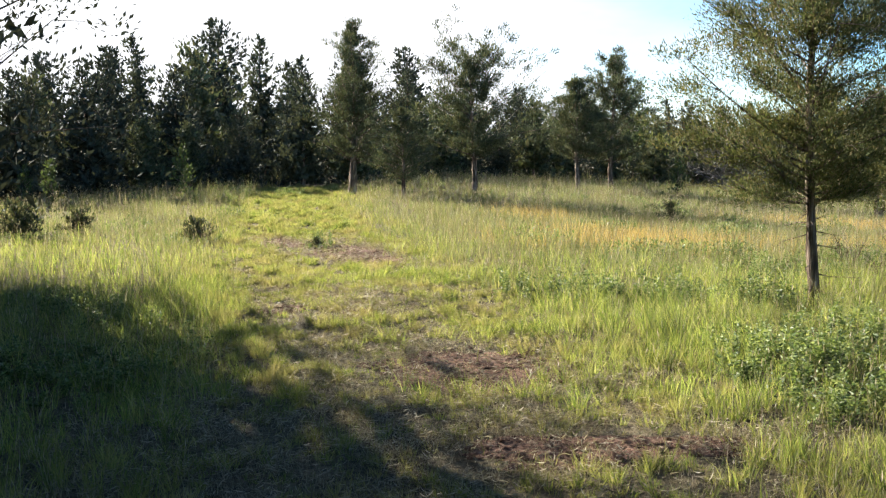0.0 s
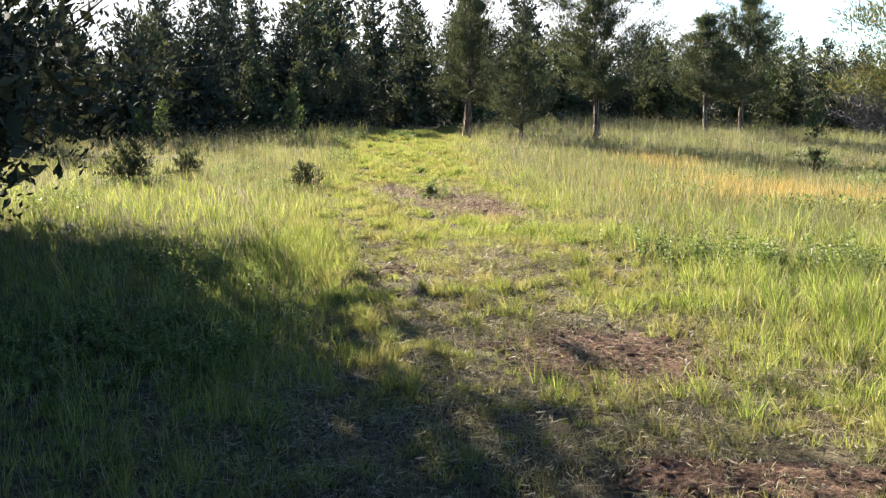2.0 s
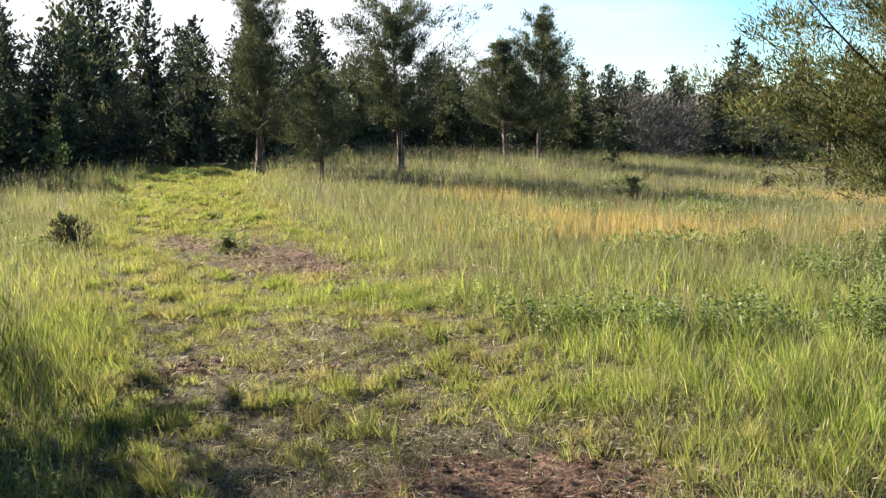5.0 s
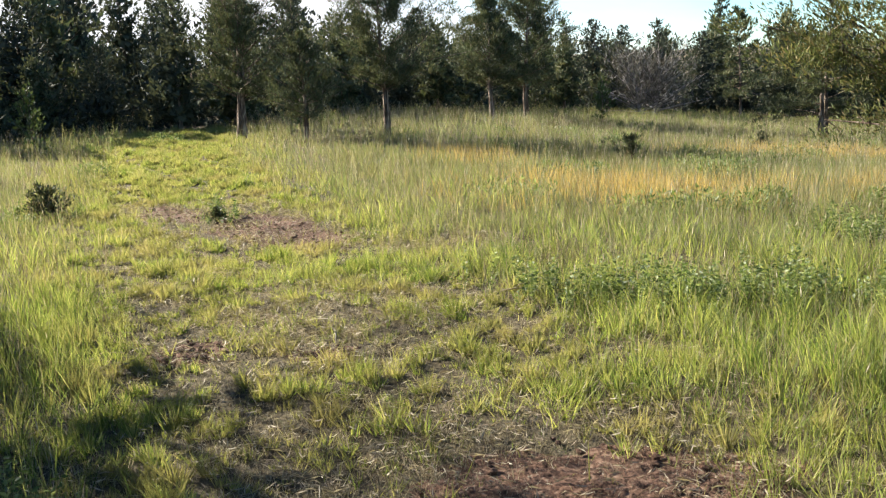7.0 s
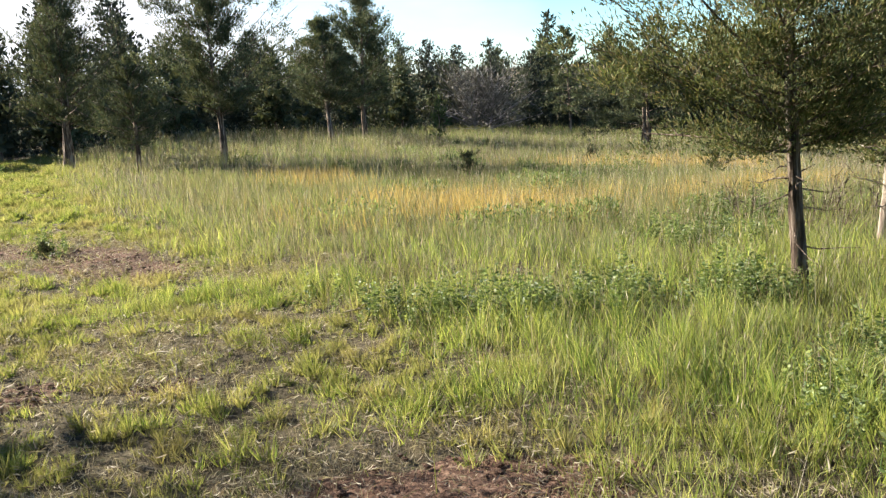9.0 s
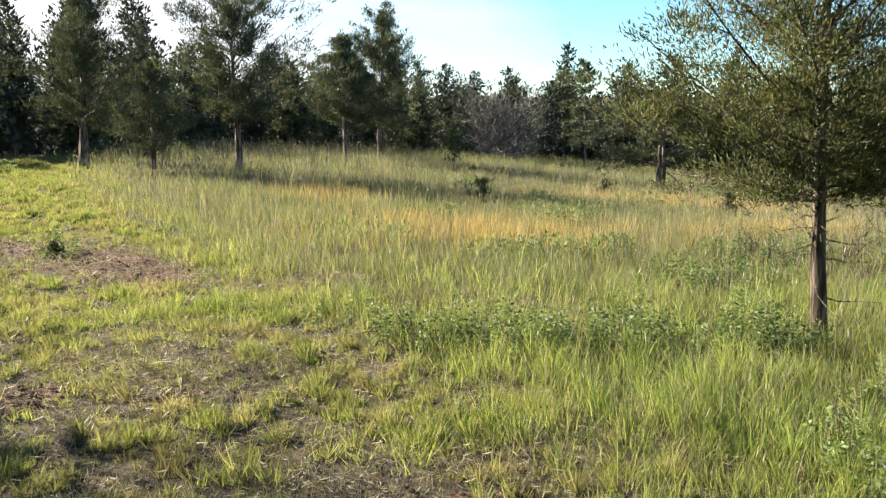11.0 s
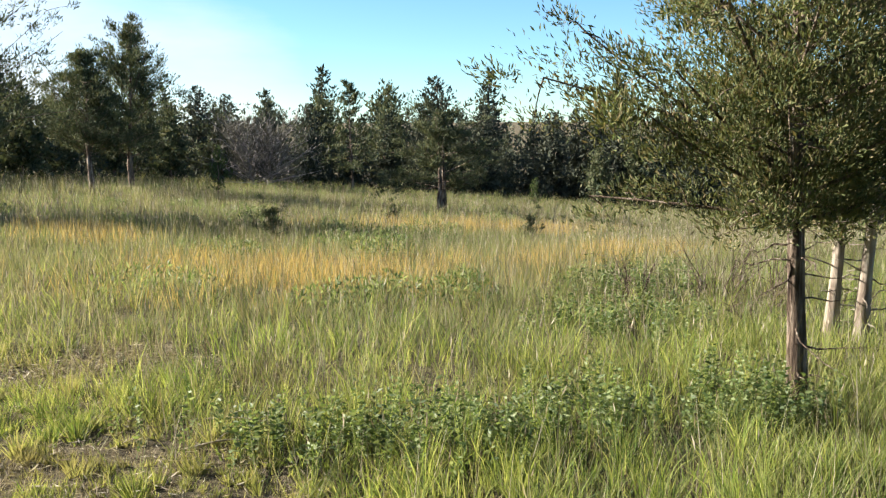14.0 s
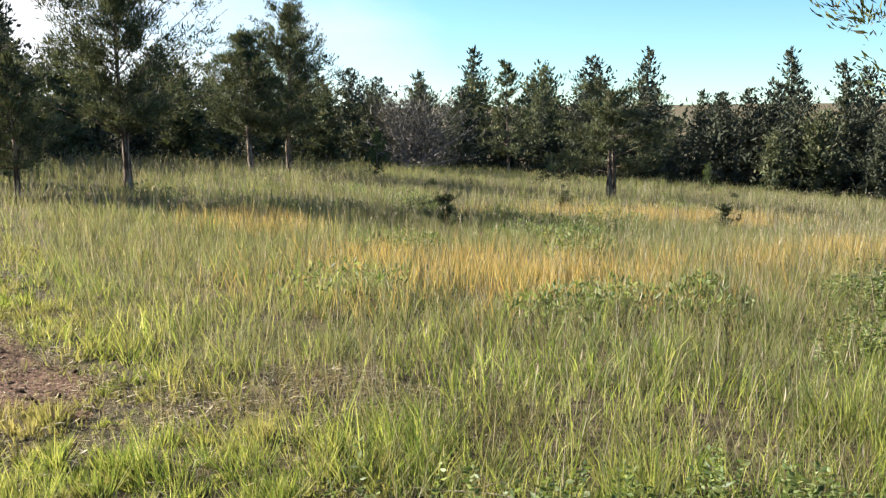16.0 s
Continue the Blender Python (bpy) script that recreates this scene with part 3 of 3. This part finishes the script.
# brush under the wood's edge, added to close gaps; its green is shade-darkened
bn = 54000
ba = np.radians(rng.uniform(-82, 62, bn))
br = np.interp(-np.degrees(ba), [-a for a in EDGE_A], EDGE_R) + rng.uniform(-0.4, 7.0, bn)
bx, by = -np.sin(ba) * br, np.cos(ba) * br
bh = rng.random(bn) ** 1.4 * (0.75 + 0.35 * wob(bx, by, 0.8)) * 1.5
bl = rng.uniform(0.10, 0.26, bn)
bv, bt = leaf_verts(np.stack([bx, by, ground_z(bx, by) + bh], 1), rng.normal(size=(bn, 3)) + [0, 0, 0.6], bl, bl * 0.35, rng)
tagged(new("brush", mesh_np("brush", bv, bt, MAT_SHADED)), "dark tangled brush under the cedars", "brush", kind="stuff")


# ---- meadow growth ----
def keep(mask, *arrays):
    return [a[mask] for a in arrays]


# short turf of the track
n = 900000
y = 1.5 + 25.5 * rng.random(n) ** 1.35
x = np.interp(y, [0, 4, 6, 8.5, 12, 15, 18, 22, 27], [0.0, 0.1, -0.1, -0.7, -1.6, -2.2, -2.8, -3.3, -3.6]) + rng.uniform(-1.9, 1.9, n)
r = np.hypot(x, y - 1.5)
bare, thatch, on = any_of(x, y, BARE, 0.5), any_of(x, y, THATCH, 0.5), track(x, y)
tuftiness = np.clip(0.7 + 0.6 * wob(x, y, 3.4, 0.4) + 0.3 * wob(x, y, 9.0, 1.4), 0.12, 1.6)
x, y, r, on, tuftiness = keep(rng.random(n) < np.maximum(on, 0.1) * (1 - 0.96 * bare) * (1 - 0.72 * thatch) * np.clip(1.25 * tuftiness, 0.25, 1), x, y, r, on, tuftiness)
x, y, vigour, out, away = tufted(x, y, 0.13, 0.45)
x, y, r, on, tuftiness, vigour, out, away = keep(rng.random(len(x)) < 0.5 + 0.8 * vigour, x, y, r, on, tuftiness, vigour, out, away)
blades("turf", x, y, (0.035 + 0.08 * rng.random(len(x))) * tuftiness * (1.5 - 0.5 * on) * (0.6 + 0.75 * vigour) * (1.1 - 0.4 * out), 0.0032 + 0.0006 * r, 0.5 + 0.7 * out, MAT_SHORT, "short yellow-green turf of the mown track", joints=1, away=away)

# green and olive tall grass
x, y, r = scatter(680000, 1.2, 40, 1.0)
bare, on, gold, thatch = any_of(x, y, BARE), track(x, y), any_of(x, y, GOLD), any_of(x, y, THATCH)
prob = (1 - 0.35 * any_of(x, y, WEEDS)) * (1 - 0.985 * on) * (1 - bare) * (1 - 0.75 * gold) * (1 - 0.6 * thatch) * np.clip(0.62 + 0.55 * wob(x, y, 2.3, 2.0), 0.08, 1)
x, y, r, on = keep(rng.random(len(x)) < prob, x, y, r, on)
grown = np.interp(y, [2, 5, 7.5, 11, 20], [0.13, 0.17, 0.21, 0.24, 0.26]) * (1 + 0.25 * wob(x, y, 1.1) + 0.32 * wob(x, y, 4.0, 2.0)) * np.where(x < -2.5, 0.9, 1.0) * (1 + 0.9 * oval(x, y, -5.3, 22.6, 1.2, 1.6))
hgt = np.maximum(grown, 0.06) * rng.uniform(0.35, 1.2, len(x)) * (1 - 0.75 * on)
x, y, vigour, out, away = tufted(x, y, 0.24, 0.42)
hgt *= (0.5 + 0.85 * vigour) * (1.12 - 0.4 * out)
far = smooth(9, 15, y + 0.25 * x + 2 * wob(x, y, 0.5)) > rng.random(len(x))
close = ~far
blades("tall_grass", x[close], y[close], hgt[close], 0.0021 + 0.00032 * r[close], 0.35 + 0.7 * out[close], MAT_TALL, "tall bright green meadow grass", away=away[close])
blades("tall_grass", x[far], y[far], hgt[far], 0.0025 + 0.00036 * r[far], 0.4 + 0.7 * out[far], MAT_OLIVE, "tall olive green meadow grass", joints=1, away=away[far])
# fine undergrowth of the open meadow
n = 190000
y = 6.5 + 13.0 * rng.random(n) ** 1.2
x = np.where(rng.random(n) < 0.8, rng.uniform(-0.5, 9.5, n), rng.uniform(-7, -1.5, n))
prob = (1 - track(x, y)) * (1 - any_of(x, y, BARE)) * (1 - 0.6 * any_of(x, y, THATCH)) * (1 - 0.5 * any_of(x, y, WEEDS)) * np.clip(0.65 + 0.6 * wob(x, y, 1.9, 4.0), 0.1, 1)
x, y = keep(rng.random(n) < prob, x, y)
blades("tall_grass", x, y, rng.uniform(0.07, 0.22, len(x)) * (1 + 0.3 * wob(x, y, 3.3, 1.0)), rng.uniform(0.004, 0.007, len(x)), np.full(len(x), 1.0), MAT_OLIVE, "fine olive undergrowth of the meadow", joints=1)
# thick near growth beside the track
n = 230000
y = 2.0 + 9.0 * rng.random(n)
x = np.where(rng.random(n) < 0.72, rng.uniform(0.2, 4.6, n), rng.uniform(-5.5, -1.2, n))
prob = (1 - smooth(6.5, 10.5, y + 0.9 * wob(x, y, 1.2))) * (1 - 0.45 * any_of(x, y, WEEDS)) * (1 - track(x, y)) * (1 - any_of(x, y, BARE)) * (1 - 0.7 * any_of(x, y, THATCH)) * np.clip(0.55 + 0.8 * wob(x, y, 2.6, 5.0), 0.06, 1)
x, y = keep(rng.random(n) < prob, x, y)
x, y, vigour, out, away = tufted(x, y, 0.19, 0.55)
blades("tall_grass", x, y, np.interp(y, [2, 5, 8, 11], [0.13, 0.17, 0.24, 0.27]) * rng.uniform(0.4, 1.25, len(x)) * (0.45 + 0.95 * vigour) * (1.15 - 0.45 * out), rng.uniform(0.0022, 0.0045, len(x)), 0.3 + 0.8 * out, MAT_TALL, "thick green grass beside the track", away=away)

# the meadow goes on beside and behind the walker
n = 90000
a, r = rng.uniform(0, 2 * math.pi, n), 1.0 + 21.0 * rng.random(n) ** 0.8
x, y = np.cos(a) * r, 2.0 + np.sin(a) * r
inside = (np.degrees(np.arctan2(-x, y - 0.6)) < 50) & (np.degrees(np.arctan2(-x, y - 0.6)) > -72) & (y > 1.6)
x, y = keep(~inside & (rng.random(n) < np.clip(0.6 + 0.5 * wob(x, y, 1.4), 0.1, 1)), x, y)
blades("tall_grass", x, y, rng.uniform(0.06, 0.24, len(x)), rng.uniform(0.010, 0.022, len(x)), np.full(len(x), 0.9), MAT_OLIVE, "olive meadow grass away from the track", joints=1)

# lush green strips across and beside the track
n = 95000
x, y = rng.uniform(-3.2, 2.2, n), rng.uniform(4.8, 11.2, n)
x, y = keep(rng.random(n) < any_of(x, y, [(0.85, 6.0, 0.22, 0.3, 0), (0.3, 5.5, 0.5, 0.14, -12), (0.75, 5.2, 0.14, 0.12, 0), (1.5, 6.3, 0.5, 0.4, 0), (-0.15, 9.9, 0.95, 0.32, -8), (0.55, 7.3, 0.5, 0.3, 0), (-2.4, 8.6, 0.5, 1.2, 0)], 0.5) * np.clip(0.7 + 0.6 * wob(x, y, 4.0), 0.1, 1), x, y)
x, y, vigour, out, away = tufted(x, y, 0.17, 0.5)
blades("tall_grass", x, y, rng.uniform(0.07, 0.19, len(x)) * (0.6 + 0.7 * vigour), rng.uniform(0.003, 0.006, len(x)), 0.4 + 0.7 * out, MAT_TALL, "lush green strip of grass by the track", joints=1, away=away)

# golden dry grass
x, y, r = scatter(420000, 8, 28, 0.9)
x, y, r = keep(rng.random(len(x)) < any_of(x, y, GOLD, 0.8) * (1 - track(x, y)) * np.clip(0.55 + 0.6 * wob(x, y, 1.3, 0.9), 0.12, 1), x, y, r)
blades("golden_grass", x, y, rng.uniform(0.12, 0.32, len(x)), 0.003 + 0.00045 * r, np.full(len(x), 0.5), MAT_GOLD, "golden dry grass standing among green", joints=1)

# dead stems and seed heads
x, y, r = scatter(38000, 1.5, 32, 0.95)
x, y, r = keep((rng.random(len(x)) > track(x, y)) & (rng.random(len(x)) > any_of(x, y, BARE)), x, y, r)
hs = np.interp(y, [2, 6, 10], [0.2, 0.30, 0.38]) * rng.uniform(0.6, 1.15, len(x))
blades("dry_stems", x, y, hs, 0.002 + 0.00028 * r, np.full(len(x), 0.35), MAT_STRAW, "thin tan seed stems above the meadow", joints=1)
pick = rng.random(len(x)) < 0.55
xs, ys, rs = x[pick], y[pick], r[pick]
hl = rng.uniform(0.03, 0.065, len(xs))
sv, st = leaf_verts(np.stack([xs, ys, ground_z(xs, ys) + hs[pick] * 0.95], 1), np.array([0, 0, 1.0]) + rng.normal(size=(len(xs), 3)) * 0.2, hl, 0.0018 + 0.0004 * rs, rng)
tagged(new("seed_heads", mesh_np("seed_heads", sv, st, MAT_STRAW)), "tan seed heads over the meadow grass", "grass", kind="stuff")

# straw litter and stubble on bare and thatched ground
n = 520000
y = 2.0 + 12.5 * rng.random(n) ** 1.2
x = np.interp(y, [0, 4, 6, 8.5, 12, 15], [0.0, 0.1, 0.1, -0.4, -1.0, -1.4]) + rng.uniform(-2.2, 2.2, n)
bare, thatch = any_of(x, y, BARE, 0.6), any_of(x, y, THATCH, 0.7)
m = np.maximum(thatch * (1 - 0.6 * bare), 0.5 * track(x, y)) * np.clip(0.55 + 0.6 * wob(x, y, 4.1, 3.0), 0.06, 1)
x, y, bare, thatch = keep(rng.random(n) < m, x, y, bare, thatch)
lying = rng.random(len(x)) < 0.35
lx, ly = x[lying], y[lying]
ll = rng.uniform(0.015, 0.07, len(lx))
la = rng.uniform(0, 2 * math.pi, len(lx))
lv, lt = leaf_verts(np.stack([lx, ly, ground_z(lx, ly) + rng.uniform(0.012, 0.045, len(lx)) + 0.012 * bare[lying]], 1), np.stack([np.cos(la), np.sin(la), rng.normal(0, 0.3, len(lx))], 1), ll, rng.uniform(0.002, 0.0045, len(lx)), rng)
tagged(new("straw_litter", mesh_np("straw_litter", lv, lt, MAT_STRAW)), "dead straw litter on the bare soil", "straw", kind="stuff")
ux, uy = x[~lying], y[~lying]
blades("stubble", ux, uy, rng.uniform(0.02, 0.075, len(ux)), rng.uniform(0.002, 0.0045, len(ux)), np.full(len(ux), 0.8), MAT_STRAW, "short dead grey-brown stubble", joints=1)


def stalk(x, y, turn, length, label):
    """A long dead stalk that lies bent on the grass, with two side sprigs."""
    empty = tagged(new("dead_stalk"), label, "dead stalk")
    s = np.linspace(-0.5, 0.5, 9)
    line = np.stack([s * length, 0.06 * length * np.sin(s * 4), 0.05 + 0.03 * np.cos(s * 5)], 1)
    part("stem", mesh_np("stem", *tube(line, np.linspace(0.006, 0.003, 9), 5), MAT_STRAW), empty)
    for k in (3, 5):
        e = line[k] + np.array([0.12 * length, 0.10 * length * (1 if k == 3 else -1), 0.03])
        part("sprig", mesh_np("sprig", *tube(np.stack([line[k], (line[k] + e) / 2 + [0, 0, 0.012], e]), [0.004, 0.003, 0.002], 4), MAT_STRAW), empty)
    empty.location = (x, y, float(ground_z(x, y)) - 0.035)
    empty.rotation_euler = (0, 0, radians(turn))


for sx, sy, sa, sl in ((0.75, 9.3, -62, 0.75), (0.6, 9.05, -40, 0.5), (-0.66, 8.6, -60, 0.45), (-0.62, 8.35, 80, 0.3), (0.5, 10.3, 20, 0.5), (0.55, 5.9, 55, 0.3), (0.95, 5.7, -50, 0.35)):
    stalk(sx, sy, sa, sl, "long pale dead stalk lying in the grass")

# dark leafy clumps here and there in the meadow
n = 42
cy = 11.0 + 13.0 * rng.random(n)
cx = np.where(rng.random(n) < 0.8, rng.uniform(0.5, 4.0, n) + rng.random(n) * (cy - 6) * 0.55, rng.uniform(-7.0, -3.0, n))
ci = np.repeat(np.arange(n), 300)
cr = rng.uniform(0.12, 0.34, n)[ci]
ca, ck = rng.uniform(0, 2 * math.pi, len(ci)), np.sqrt(rng.random(len(ci)))
px, py = cx[ci] + np.cos(ca) * ck * cr * 1.5, cy[ci] + np.sin(ca) * ck * cr
ph = rng.random(len(ci)) * (1.1 - 0.5 * ck) * (0.12 + 0.42 * cr)
pl = rng.uniform(0.03, 0.07, len(ci))
cv, ct = leaf_verts(np.stack([px, py, ground_z(px, py) + 0.03 + ph], 1), rng.normal(size=(len(ci), 3)) * 0.7 + [0, 0, 0.7], pl, pl * 0.3, rng)
tagged(new("meadow_clumps", mesh_np("meadow_clumps", cv, ct, MAT_WEED)), "dark green leafy clumps scattered through the meadow", "weeds", kind="stuff")

# broad-leaved weeds
x, y, r = scatter(150000, 1.0, 16, 0.9)
x, y, r = keep(rng.random(len(x)) < any_of(x, y, WEEDS, 0.45) * np.clip(0.6 + 0.6 * wob(x, y, 3.0, 1.2), 0.1, 1), x, y, r)
x, y, vigour, out, away = tufted(x, y, 0.22, 0.45)
hw = np.interp(y, [4, 8, 12], [0.25, 0.31, 0.27]) * rng.uniform(0.35, 1.1, len(x)) * (0.55 + 0.6 * vigour) * np.where(x < -1.8, 0.5, 1.0)
blades("weed_stems", x, y, hw, np.full(len(x), 0.006), np.full(len(x), 0.2), MAT_WEED, "thin green weed stems", "weeds", joints=1)
reps = 16
ti = np.repeat(np.arange(len(x)), reps)
tf = np.tile(np.linspace(0.3, 1.0, reps), len(x))
wa = rng.uniform(0, 2 * math.pi, len(ti))
wp = np.stack([x[ti], y[ti], ground_z(x[ti], y[ti]) + hw[ti] * tf], 1)
wlen = rng.uniform(0.018, 0.038, len(ti))
wv, wt = leaf_verts(wp, np.stack([np.cos(wa), np.sin(wa), rng.uniform(-0.2, 0.7, len(ti))], 1), wlen, wlen * 0.45, rng)
tagged(new("weeds", mesh_np("weeds", wv, wt, MAT_WEED)), "leafy green broad-leaved weeds in the grass", "weeds", kind="stuff")


# grey dry brush under the cedars
def dry_brush(seed, x, y, height, spread_by, stems, label):
    """A bunch of thin dead stems that fan out from the ground, each with a few side twigs."""
    g = np.random.default_rng(seed)
    bush = tagged(new("dry_brush"), label, "dead brush", "dry brush under the cedars")
    for i in range(stems):
        a, h = g.uniform(0, 6.28), height * g.uniform(0.5, 1.0)
        foot = np.array([math.cos(a), math.sin(a), 0.0]) * spread_by * 0.35 * g.random()
        tip = foot + np.array([math.cos(a) * spread_by * g.uniform(0.2, 0.8), math.sin(a) * spread_by * g.uniform(0.2, 0.8), h])
        s = np.linspace(0, 1, 5)[:, None]
        line = foot + (tip - foot) * s + g.normal(size=(5, 3)) * 0.02 * s
        stem = part("stem", mesh_np("stem", *tube(line, np.linspace(0.006, 0.002, 5), 4), MAT_BARK), bush)
        for k in (1, 2, 2, 3):
            e = line[k] + (line[4] - line[k]) * 0.45 + g.normal(size=3) * 0.09
            part("twig", mesh_np("twig", *tube(np.stack([line[k], (line[k] + e) / 2 + [0, 0, 0.01], e]), [0.003, 0.0025, 0.0012], 3), MAT_BARK), stem)
    bush.location = (x, y, float(ground_z(x, y)) - 0.01)


for i, (bx0, by0, bh0, bs0, bc0) in enumerate(((5.2, 10.5, 0.62, 0.40, 16), (4.75, 10.9, 0.5, 0.35, 12), (5.7, 10.3, 0.55, 0.35, 12), (4.6, 9.6, 0.35, 0.3, 8))):
    dry_brush(70 + i, bx0, by0, bh0, bs0, bc0, "grey dry twiggy brush under a cedar")
